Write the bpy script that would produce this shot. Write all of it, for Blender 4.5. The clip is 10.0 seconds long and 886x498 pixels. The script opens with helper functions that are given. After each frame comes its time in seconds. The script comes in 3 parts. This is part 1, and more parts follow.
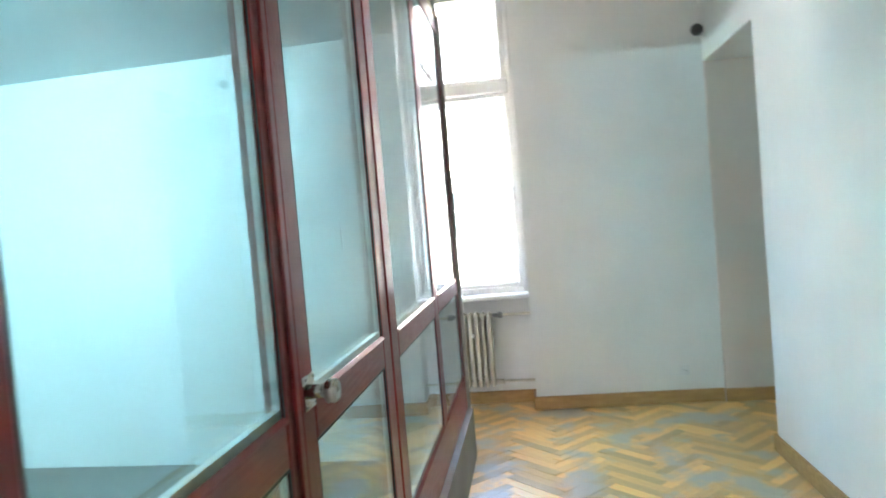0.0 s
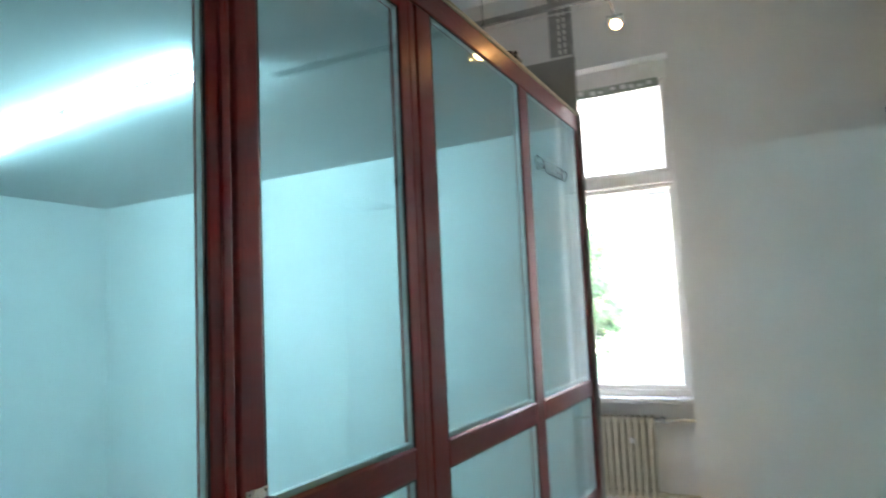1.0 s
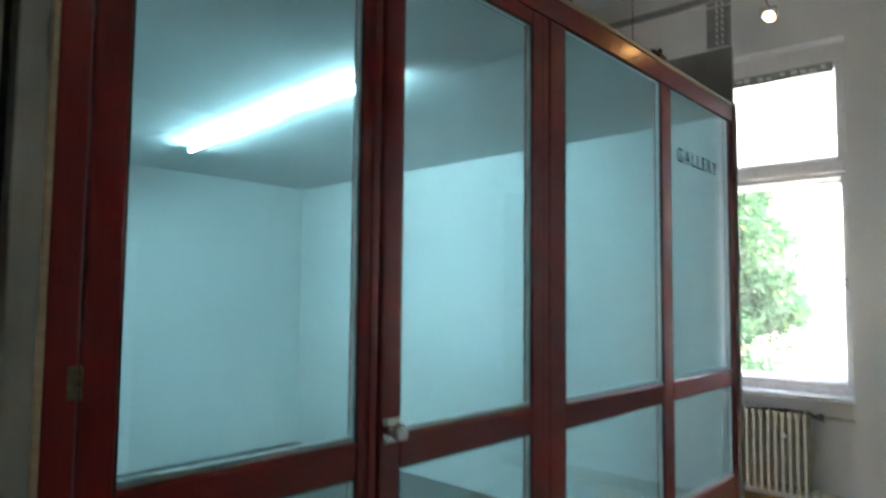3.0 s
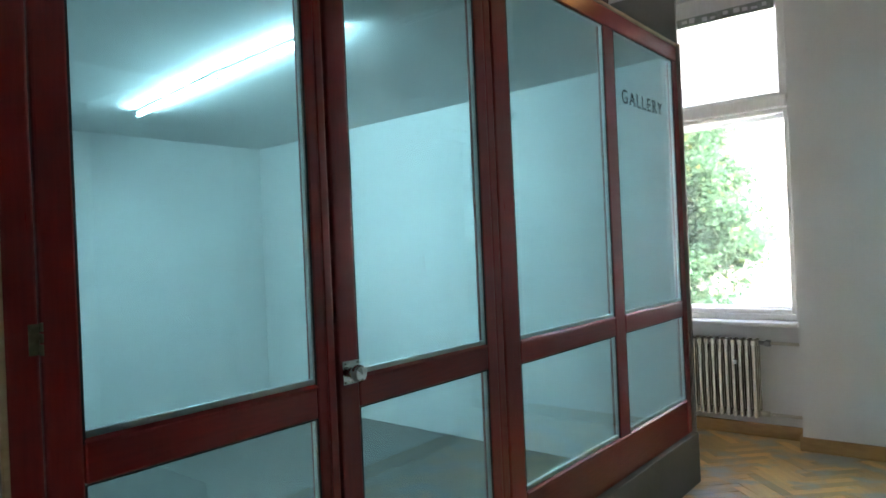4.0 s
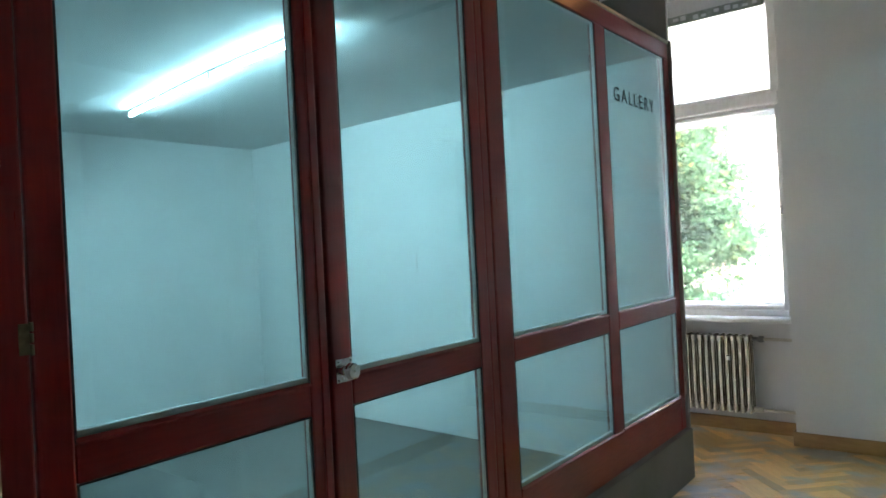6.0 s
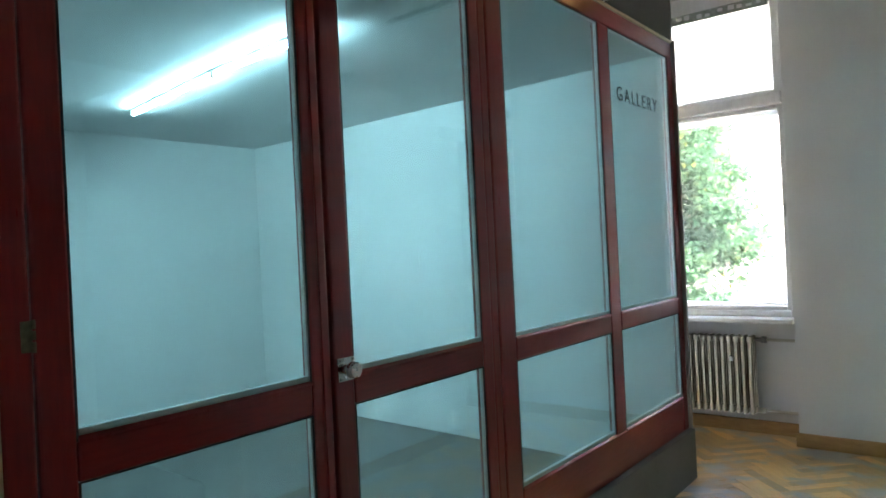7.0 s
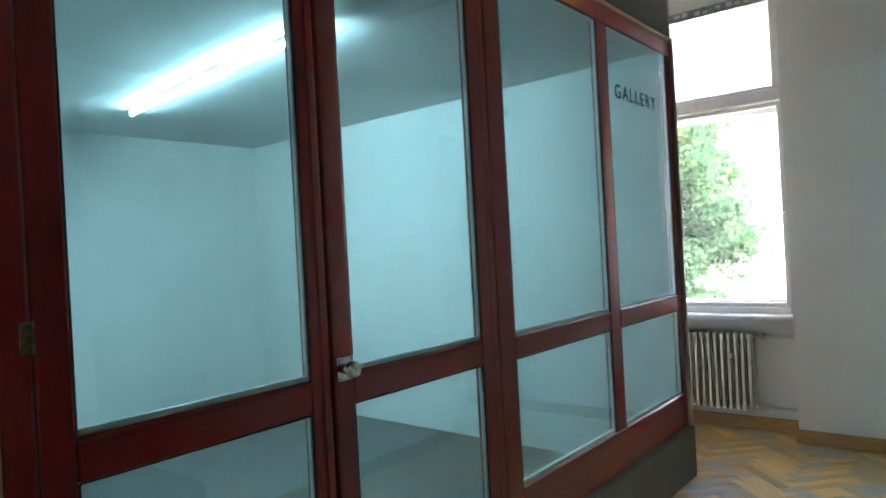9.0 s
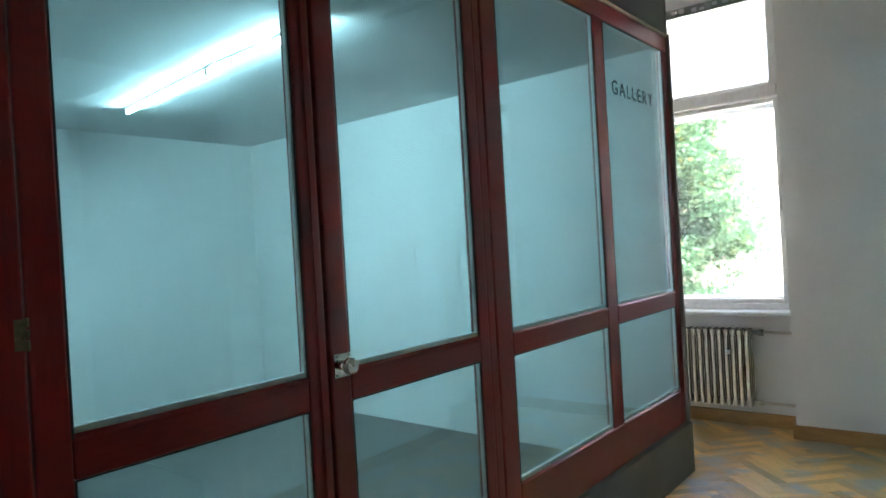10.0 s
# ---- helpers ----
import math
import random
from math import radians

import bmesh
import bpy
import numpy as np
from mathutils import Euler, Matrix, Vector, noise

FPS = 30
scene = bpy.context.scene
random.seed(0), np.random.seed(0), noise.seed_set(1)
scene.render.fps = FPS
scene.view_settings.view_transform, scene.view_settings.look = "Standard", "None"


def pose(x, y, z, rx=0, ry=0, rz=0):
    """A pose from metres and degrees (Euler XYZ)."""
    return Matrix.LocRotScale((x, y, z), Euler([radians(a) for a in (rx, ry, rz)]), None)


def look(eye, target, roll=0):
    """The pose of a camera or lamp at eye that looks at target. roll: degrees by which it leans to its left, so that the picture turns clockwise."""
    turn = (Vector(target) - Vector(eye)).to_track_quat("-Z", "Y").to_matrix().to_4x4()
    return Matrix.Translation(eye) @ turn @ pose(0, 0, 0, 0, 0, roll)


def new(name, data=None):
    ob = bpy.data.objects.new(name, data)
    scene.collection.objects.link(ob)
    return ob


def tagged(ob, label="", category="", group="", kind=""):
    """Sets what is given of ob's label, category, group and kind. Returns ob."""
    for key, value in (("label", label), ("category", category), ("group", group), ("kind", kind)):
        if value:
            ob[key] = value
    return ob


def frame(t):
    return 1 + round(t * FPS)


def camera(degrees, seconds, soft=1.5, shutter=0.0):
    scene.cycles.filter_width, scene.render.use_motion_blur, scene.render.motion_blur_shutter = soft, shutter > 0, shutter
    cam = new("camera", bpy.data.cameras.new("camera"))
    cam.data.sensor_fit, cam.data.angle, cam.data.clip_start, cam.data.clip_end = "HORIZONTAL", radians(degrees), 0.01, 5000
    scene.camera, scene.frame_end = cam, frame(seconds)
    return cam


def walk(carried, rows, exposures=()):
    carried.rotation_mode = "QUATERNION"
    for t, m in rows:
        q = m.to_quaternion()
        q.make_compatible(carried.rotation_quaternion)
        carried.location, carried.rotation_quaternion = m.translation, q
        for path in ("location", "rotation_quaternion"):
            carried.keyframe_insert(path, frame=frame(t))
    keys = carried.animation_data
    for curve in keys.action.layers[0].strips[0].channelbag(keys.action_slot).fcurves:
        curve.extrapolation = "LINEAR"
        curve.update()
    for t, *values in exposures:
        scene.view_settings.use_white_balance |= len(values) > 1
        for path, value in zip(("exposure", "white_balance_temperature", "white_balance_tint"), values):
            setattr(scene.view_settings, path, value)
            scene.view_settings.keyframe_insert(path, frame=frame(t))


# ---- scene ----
cam = camera(66.0, 10.0, soft=1.7, shutter=0.5)
PATH = [
    (0, (0.505, 0.235, 1.61), (0.251, 2.217, 1.531), -4.8),
    (0.5, (0.847, 0.295, 1.656), (0.283, 2.214, 1.654), -1.4),
    (1, (1.145, 0.4, 1.692), (0.257, 2.182, 1.879), -2.6),
    (1.5, (1.27, 0.455, 1.662), (0.1, 2.069, 1.828), -0.8),
    (1.7, (1.345, 0.409, 1.664), (0.147, 2.002, 1.838), -0.8),
    (1.8, (1.355, 0.385, 1.685), (0.166, 1.977, 1.909), -1.8),
    (2, (1.391, 0.307, 1.694), (0.144, 1.844, 1.981), -3.0),
    (2.2, (1.434, 0.233, 1.690), (0.096, 1.685, 2.011), -2.0),
    (2.5, (1.423, 0.191, 1.721), (0.046, 1.614, 2.003), -1.1),
    (3, (1.523, 0.171, 1.68), (0.201, 1.666, 1.816), 0.6),
    (3.2, (1.623, 0.160, 1.673), (0.323, 1.679, 1.736), -0.4),
    (4.5, (1.621, 0.143, 1.638), (0.376, 1.708, 1.635), -2.8),
    (5, (1.624, 0.145, 1.641), (0.384, 1.714, 1.634), -3.0),
    (5.5, (1.627, 0.146, 1.64), (0.389, 1.717, 1.638), -3.0),
    (7, (1.626, 0.15, 1.636), (0.381, 1.715, 1.636), -2.8),
    (7.5, (1.629, 0.149, 1.635), (0.381, 1.711, 1.632), -2.8),
    (8, (1.635, 0.149, 1.639), (0.386, 1.711, 1.632), -2.9),
    (8.5, (1.633, 0.149, 1.634), (0.391, 1.716, 1.625), -2.9),
    (9, (1.628, 0.152, 1.638), (0.384, 1.718, 1.633), -3.1),
    (9.5, (1.627, 0.154, 1.632), (0.389, 1.725, 1.624), -3.1),
    (10, (1.627, 0.156, 1.631), (0.388, 1.726, 1.62), -3.3),
]
EXPOSURES = [(0, 6.3), (0.5, 5.85), (1, 5.6), (1.5, 5.2), (2, 5.13), (10, 5.07)]
walk(cam, [(t, look(eye, target, roll)) for t, eye, target, roll in PATH], EXPOSURES)
SKY, SUN, TUBE_POWER = 0.15, 0.9, 6.7

# ---- light ----
world = bpy.data.worlds.new("sky")
world.use_nodes = True
scene.world = world
wn = world.node_tree.nodes
sky = wn.new("ShaderNodeTexSky")
sky.sky_type = "NISHITA"
sky.sun_disc = False
sky.sun_elevation = radians(48)
sky.sun_rotation = radians(110)
sky.air_density, sky.dust_density, sky.ozone_density = 0.8, 8.0, 0.2
wn["Background"].inputs[1].default_value = SKY
world.node_tree.links.new(sky.outputs[0], wn["Background"].inputs[0])
sun = new("sun", bpy.data.lights.new("sun", "SUN"))
sun.data.energy, sun.data.angle, sun.data.color = SUN, radians(12), (1.0, 0.96, 0.9)
sun.matrix_world = look((8, -3, 11), (0, 0, 1))


# ---- materials ----
def mat(name, a, b=None, rough=0.5, scale=6.0, stretch=(1, 1, 1), bump=0.0, fine=60.0, metal=0.0, wear=None, per_object=0.0, coat=0.0, coat_rough=0.16, islands=False):
    """A surface with two colours mixed by a broad and a fine noise, wear patches and fine relief."""
    m = bpy.data.materials.new(name)
    m.use_nodes = True
    n, l = m.node_tree.nodes, m.node_tree.links
    p = n["Principled BSDF"]
    p.inputs["Roughness"].default_value, p.inputs["Metallic"].default_value = rough, metal
    p.inputs["Coat Weight"].default_value, p.inputs["Coat Roughness"].default_value = coat, coat_rough
    b = b or tuple(c * 0.88 for c in a)
    co = n.new("ShaderNodeTexCoord")
    mp = n.new("ShaderNodeMapping")
    mp.inputs["Scale"].default_value = stretch
    l.new(co.outputs["Object"], mp.inputs[0])
    big = n.new("ShaderNodeTexNoise")
    big.inputs["Scale"].default_value, big.inputs["Detail"].default_value = scale, 4
    small = n.new("ShaderNodeTexNoise")
    small.inputs["Scale"].default_value, small.inputs["Detail"].default_value = fine, 3
    l.new(mp.outputs[0], big.inputs["Vector"])
    l.new(mp.outputs[0], small.inputs["Vector"])
    add = n.new("ShaderNodeMath")
    add.operation = "MULTIPLY_ADD"
    add.inputs[1].default_value = 0.35
    l.new(small.outputs[0], add.inputs[0])
    l.new(big.outputs[0], add.inputs[2])
    ramp = n.new("ShaderNodeValToRGB")
    ramp.color_ramp.elements[0].position, ramp.color_ramp.elements[1].position = 0.45, 0.9
    ramp.color_ramp.elements[0].color, ramp.color_ramp.elements[1].color = (*a, 1), (*b, 1)
    l.new(add.outputs[0], ramp.inputs[0])
    colour = ramp.outputs[0]
    if per_object:
        info = n.new("ShaderNodeNewGeometry" if islands else "ShaderNodeObjectInfo")
        hsv = n.new("ShaderNodeHueSaturation")
        rng = n.new("ShaderNodeMapRange")
        rng.inputs[3].default_value, rng.inputs[4].default_value = 1 - per_object, 1 + per_object
        l.new(info.outputs["Random Per Island" if islands else "Random"], rng.inputs[0])
        l.new(rng.outputs[0], hsv.inputs["Value"])
        l.new(colour, hsv.inputs["Color"])
        colour = hsv.outputs[0]
    if wear:
        wc, wscale, lo, hi = wear
        pos = n.new("ShaderNodeNewGeometry")
        wt = n.new("ShaderNodeTexNoise")
        wt.inputs["Scale"].default_value, wt.inputs["Detail"].default_value = wscale, 5
        l.new(pos.outputs["Position"], wt.inputs["Vector"])
        wr = n.new("ShaderNodeMapRange")
        wr.inputs[1].default_value, wr.inputs[2].default_value = lo, hi
        l.new(wt.outputs[0], wr.inputs[0])
        mix = n.new("ShaderNodeMix")
        mix.data_type = "RGBA"
        mix.inputs[7].default_value = (*wc, 1)
        l.new(wr.outputs[0], mix.inputs[0])
        l.new(colour, mix.inputs[6])
        colour = mix.outputs[2]
    l.new(colour, p.inputs["Base Color"])
    rr = n.new("ShaderNodeMapRange")
    rr.inputs[3].default_value, rr.inputs[4].default_value = max(0.02, rough - 0.1), min(1, rough + 0.1)
    l.new(big.outputs[0], rr.inputs[0])
    l.new(rr.outputs[0], p.inputs["Roughness"])
    if bump:
        bp = n.new("ShaderNodeBump")
        bp.inputs["Strength"].default_value, bp.inputs["Distance"].default_value = bump, 0.004
        l.new(small.outputs[0], bp.inputs["Height"])
        l.new(bp.outputs[0], p.inputs["Normal"])
    return m


def glow(name, colour, strength):
    m = bpy.data.materials.new(name)
    m.use_nodes = True
    p = m.node_tree.nodes["Principled BSDF"]
    p.inputs["Base Color"].default_value = (0.8, 0.8, 0.8, 1)
    p.inputs["Emission Color"].default_value, p.inputs["Emission Strength"].default_value = (*colour, 1), strength
    return m


def pane_glass(name, tint, film=0.0):
    """Clear glass: what passes straight through, and a mirror gloss by Fresnel; film adds a milky translucent layer."""
    m = bpy.data.materials.new(name)
    m.use_nodes = True
    n, l = m.node_tree.nodes, m.node_tree.links
    n.remove(n["Principled BSDF"])
    clear = n.new("ShaderNodeBsdfTransparent")
    clear.inputs[0].default_value = (*tint, 1)
    gloss = n.new("ShaderNodeBsdfGlossy")
    gloss.inputs["Roughness"].default_value = 0.0
    lw = n.new("ShaderNodeLayerWeight")
    pw = n.new("ShaderNodeMath")
    pw.operation = "POWER"
    pw.inputs[1].default_value = 4.0
    fres = n.new("ShaderNodeMath")
    fres.operation = "MULTIPLY_ADD"
    fres.inputs[1].default_value, fres.inputs[2].default_value = 0.9, 0.046
    l.new(lw.outputs["Facing"], pw.inputs[0])
    l.new(pw.outputs[0], fres.inputs[0])
    mix = n.new("ShaderNodeMixShader")
    base = clear
    if film:
        milk = n.new("ShaderNodeBsdfTranslucent")
        milk.inputs[0].default_value = (0.95, 0.95, 0.95, 1)
        base = n.new("ShaderNodeMixShader")
        base.inputs[0].default_value = film
        l.new(clear.outputs[0], base.inputs[1])
        l.new(milk.outputs[0], base.inputs[2])
    l.new(fres.outputs[0], mix.inputs[0])
    l.new(base.outputs[0], mix.inputs[1])
    l.new(gloss.outputs[0], mix.inputs[2])
    l.new(mix.outputs[0], n["Material Output"].inputs[0])
    return m


PLASTER = mat("white plaster", (0.79, 0.78, 0.745), (0.72, 0.71, 0.675), 0.9, 1.3, bump=0.12, fine=90)
CEILING = mat("ceiling paint", (0.86, 0.85, 0.83), (0.81, 0.80, 0.78), 0.95, 1.0, bump=0.08, fine=70)
# darker than BOXWALL so that the tubes' glow on the ceiling looks narrower
BOXCEIL = mat("gallery ceiling, toned down", (0.67, 0.675, 0.67), (0.61, 0.615, 0.61), 0.9, 1.1, bump=0.06, fine=90)
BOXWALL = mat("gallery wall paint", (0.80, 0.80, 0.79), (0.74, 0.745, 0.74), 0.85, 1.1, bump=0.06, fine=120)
CARPET = mat("grey floor covering", (0.165, 0.157, 0.147), (0.125, 0.12, 0.112), 0.75, 3.0, bump=0.3, fine=220)
RED = mat("dark red stained wood", (0.27, 0.022, 0.020), (0.21, 0.017, 0.016), 0.32, 7.0, (14, 14, 1.2), 0.10, 40, coat=0.25)
REDRAIL = mat("dark red stained rail wood", (0.27, 0.022, 0.020), (0.21, 0.017, 0.016), 0.32, 7.0, (14, 1.2, 14), 0.10, 40, coat=0.25)
RAWEDGE = mat("pale raw wood edge", (0.60, 0.48, 0.32), (0.46, 0.35, 0.22), 0.5, 5.0, (10, 1, 10), 0.15, 50)
BOARD = mat("grey beige board", (0.33, 0.315, 0.29), (0.27, 0.26, 0.24), 0.6, 3.0, bump=0.06, fine=60)
STEEL = mat("grey sheet metal", (0.17, 0.168, 0.158), (0.13, 0.13, 0.122), 0.45, 2.0, bump=0.05, fine=50, metal=0.1)
ZINC = mat("galvanised steel", (0.36, 0.36, 0.345), (0.28, 0.28, 0.27), 0.5, 14.0, bump=0.05, fine=90, metal=0.4)
CHROME = mat("brushed nickel", (0.62, 0.61, 0.58), (0.5, 0.49, 0.47), 0.28, 20.0, bump=0.03, fine=150, metal=1.0)
BRASS = mat("dull brass hinge", (0.25, 0.21, 0.14), (0.15, 0.125, 0.08), 0.4, 30.0, metal=0.9)
GASKET = mat("black rubber gasket", (0.045, 0.032, 0.036), None, 0.6, 20)
SPACER = mat("grey glazing spacer", (0.72, 0.76, 0.75), (0.62, 0.66, 0.65), 0.35, 20)
BLACK = mat("black plastic", (0.015, 0.015, 0.016), None, 0.35, 20)
CREAM = mat("cream radiator enamel", (0.66, 0.62, 0.50), (0.56, 0.52, 0.41), 0.42, 8.0, bump=0.1, fine=70)
WHITEWOOD = mat("white painted window wood", (0.78, 0.77, 0.74), (0.70, 0.69, 0.65), 0.45, 6.0, (6, 6, 2), 0.1, 50)
SKIRT = mat("honey wood skirting", (0.50, 0.30, 0.11), (0.38, 0.21, 0.075), 0.45, 5.0, (1.5, 8, 8), 0.15, 40)
OAK = mat("worn oak parquet", (0.86, 0.55, 0.17), (0.70, 0.39, 0.10), 0.34, 5.0, (2.5, 14, 4), 0.12, 45,
          wear=((0.50, 0.455, 0.39), 3.4, 0.50, 0.62), per_object=0.38, coat=1.0, coat_rough=0.36)
OAK_REST = mat("worn oak parquet, joined", (0.86, 0.55, 0.17), (0.70, 0.39, 0.10), 0.34, 5.0, (2.5, 14, 4), 0.12, 45,
          wear=((0.50, 0.455, 0.39), 3.4, 0.50, 0.62), per_object=0.38, coat=1.0, coat_rough=0.36, islands=True)
PALEBOARD = mat("pale grey painted board", (0.47, 0.47, 0.44), (0.39, 0.39, 0.365), 0.5, 4.0, (6, 6, 1), 0.1, 50)
BROWNTRIM = mat("old brown wood trim", (0.16, 0.11, 0.06), (0.10, 0.07, 0.04), 0.5, 6.0, (8, 8, 1), 0.1, 50)
PVC = mat("white plastic", (0.75, 0.75, 0.73), None, 0.35, 20)
LACE = mat("grey patterned strip", (0.40, 0.42, 0.38), (0.22, 0.25, 0.20), 0.8, 22.0, bump=0.2)
GLASS = pane_glass("partition glass", (0.93, 0.97, 0.965))
WINGLASS = pane_glass("window glass", (0.97, 0.98, 0.98))
# the faint milky film imitates veiling glare over the view outside
VEILGLASS = pane_glass("glare-veiled window glass", (0.97, 0.98, 0.98), 0.008)
FILMGLASS = pane_glass("window glass with white film", (0.97, 0.98, 0.98), 0.7)
LETTER = mat("dark grey vinyl letters", (0.03, 0.034, 0.037), None, 0.9, 20)
TUBE = glow("fluorescent tube", (0.47, 0.86, 1.02), TUBE_POWER)
BULB = glow("halogen bulb", (1.0, 0.50, 0.17), 2.6)
FACADE = mat("pale render facade", (0.78, 0.77, 0.73), (0.70, 0.69, 0.65), 0.9, 1.5, bump=0.2, fine=30)
FARGLASS = mat("dull blue window glass", (0.030, 0.052, 0.056), (0.022, 0.040, 0.043), 0.4, 2.0)
PINKRENDER = mat("faded pink render facade", (0.50, 0.37, 0.34), (0.43, 0.32, 0.29), 0.9, 1.5, bump=0.2, fine=30)
CURTAIN = mat("red curtain", (0.55, 0.16, 0.14), (0.40, 0.10, 0.09), 0.8, 4.0, (10, 10, 1))
ASPHALT = mat("pale street paving", (0.23, 0.227, 0.218), (0.18, 0.177, 0.17), 0.9, 2.0, bump=0.3, fine=60)
# warmer and darker than PLASTER, for two faces inside the opening
REVEAL = mat("warm grey reveal", (0.72, 0.61, 0.53), (0.66, 0.56, 0.485), 0.9, 1.3, bump=0.12, fine=90)
BARK = mat("tree bark", (0.12, 0.095, 0.07), (0.07, 0.055, 0.04), 0.9, 9.0, (3, 3, 1), 0.6, 30)
LEAF = mat("green leaves", (0.022, 0.078, 0.040), (0.045, 0.098, 0.040), 0.8, 1.6)
lt = LEAF.node_tree
single = lt.nodes.new("ShaderNodeNewGeometry")
yellow = lt.nodes.new("ShaderNodeValToRGB")
yellow.color_ramp.elements[0].position, yellow.color_ramp.elements[1].position = 0.90, 0.98
yellow.color_ramp.elements[0].color, yellow.color_ramp.elements[1].color = (0.055, 0.145, 0.08, 1), (0.34, 0.30, 0.06, 1)
lt.links.new(single.outputs["Random Per Island"], yellow.inputs[0])
through_leaf = lt.nodes.new("ShaderNodeBsdfTranslucent")
lt.links.new(yellow.outputs[0], through_leaf.inputs[0])
leaf_mix = lt.nodes.new("ShaderNodeMixShader")
leaf_mix.inputs[0].default_value = 0.5
lt.links.new(lt.nodes["Principled BSDF"].outputs[0], leaf_mix.inputs[1])
lt.links.new(through_leaf.outputs[0], leaf_mix.inputs[2])
lt.links.new(leaf_mix.outputs[0], lt.nodes["Material Output"].inputs[0])
CARGLASS = mat("pale reflecting car glass", (0.30, 0.34, 0.36), (0.24, 0.28, 0.30), 0.2, 3.0)
CARPAINT = mat("silver car paint", (0.5, 0.52, 0.54), (0.45, 0.47, 0.49), 0.25, 3.0, metal=0.6)


# ---- mesh helpers ----
def box_bm(bm, x0, x1, y0, y1, z0, z1, bevel=0.0, seg=1):
    made = bmesh.ops.create_cube(bm, size=1)["verts"]
    bmesh.ops.scale(bm, vec=(x1 - x0, y1 - y0, z1 - z0), verts=made)
    bmesh.ops.translate(bm, vec=((x0 + x1) / 2, (y0 + y1) / 2, (z0 + z1) / 2), verts=made)
    if bevel:
        edges = list({e for v in made for e in v.link_edges})
        bmesh.ops.bevel(bm, geom=edges, offset=bevel, segments=seg, affect="EDGES", profile=0.5)
    return bm


def box(x0, x1, y0, y1, z0, z1, bevel=0.0, seg=1):
    return box_bm(bmesh.new(), x0, x1, y0, y1, z0, z1, bevel, seg)


def rod_bm(bm, a, b, r0, r1=None, seg=16):
    """A round bar from a to b."""
    a, b = Vector(a), Vector(b)
    made = bmesh.ops.create_cone(bm, cap_ends=True, segments=seg, radius1=r0, radius2=r0 if r1 is None else r1, depth=(b - a).length)["verts"]
    turn = (b - a).to_track_quat("Z", "Y").to_matrix().to_4x4()
    bmesh.ops.transform(bm, matrix=Matrix.Translation((a + b) / 2) @ turn, verts=made)
    return bm


def rod(a, b, r0, r1=None, seg=16):
    return rod_bm(bmesh.new(), a, b, r0, r1, seg)


def mesh_of(name, bm, material, smooth=False):
    me = bpy.data.meshes.new(name)
    bmesh.ops.recalc_face_normals(bm, faces=bm.faces)
    bm.to_mesh(me)
    bm.free()
    me.materials.append(material)
    if smooth:
        for f in me.polygons:
            f.use_smooth = len(f.vertices) == 4
    return me


def part(name, bm, material, parent=None, label="", smooth=False):
    """One mesh object, under a thing or a part."""
    ob = new(name, mesh_of(name, bm, material, smooth))
    if parent is not None:
        ob.parent = parent
        ob.matrix_parent_inverse = parent.matrix_basis.inverted()
    if label:
        ob["label"] = label
    return ob


def base(name, at, label, category, group="", kind=""):
    ob = new(name)
    ob.empty_display_size = 0.1
    ob.matrix_basis = Matrix.Translation(at)
    bpy.context.view_layer.update()
    return tagged(ob, label, category, group, kind)


def setting(name, bm, material, label, category):
    return tagged(part(name, bm, material), label, category, kind="structure")


# ---- the room ----
WALL_Y, RIGHT_X, TOP = 5.86, 1.95, 4.42
# window wall with a bay that goes down to the floor
BAY_L, BAY_R, BAY_TOP, BAY_BACK = -0.84, 0.46, 3.65, 6.12
bm = box(BAY_R, 2.75, WALL_Y, 6.45, -0.1, TOP)
box_bm(bm, -5.6, BAY_L, WALL_Y, 6.45, -0.1, TOP)
box_bm(bm, BAY_L, BAY_R, WALL_Y, 6.45, BAY_TOP, TOP)
box_bm(bm, BAY_L, BAY_R, BAY_BACK, 6.45, -0.1, 0.93)
setting("wall_north", bm, PLASTER, "white plastered wall with a deep window bay", "wall")
# the opening from y -1.1 to 2.6 is invented, to lessen bounce onto the partition
bm = box(RIGHT_X, 2.35, 2.6, 4.68, -0.1, TOP)
box_bm(bm, RIGHT_X, 2.35, -4.2, -1.1, -0.1, TOP)
box_bm(bm, RIGHT_X, 2.35, -1.1, 2.6, 2.69, TOP)
box_bm(bm, RIGHT_X, 2.35, 4.68, WALL_Y, 2.69, TOP)
setting("wall_east", bm, PLASTER, "white plastered wall with a tall plain opening and a second, added one", "wall")
# unseen unlit room, added so the hinge end of the partition stays dim
bm = box(4.6, 4.75, -1.9, 3.1, -0.1, 3.1)
box_bm(bm, 2.35, 4.6, -1.9, -1.75, -0.1, 3.1)
box_bm(bm, 2.35, 4.6, 2.95, 3.1, -0.1, 3.1)
setting("wall_added_room", bm, PLASTER, "plain white walls of an unseen dark room, added to cut bounced light", "wall")
setting("ceiling_added_room", box(2.35, 4.75, -1.9, 3.1, 3.1, 3.2), CEILING, "plain ceiling of the added unlit room", "ceiling")
setting("floor_added_room", box(1.98, 4.75, -1.9, 3.1, -0.1, -0.004), CARPET, "dark floor of the added unlit room", "floor")
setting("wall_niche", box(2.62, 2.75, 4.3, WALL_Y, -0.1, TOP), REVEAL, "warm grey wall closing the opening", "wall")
setting("wall_niche_side", box(2.35, 2.62, 4.3, 4.45, -0.1, TOP), PLASTER, "plain white side wall in the opening", "wall")
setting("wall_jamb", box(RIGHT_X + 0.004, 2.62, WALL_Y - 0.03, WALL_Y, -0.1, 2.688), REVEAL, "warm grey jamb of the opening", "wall")
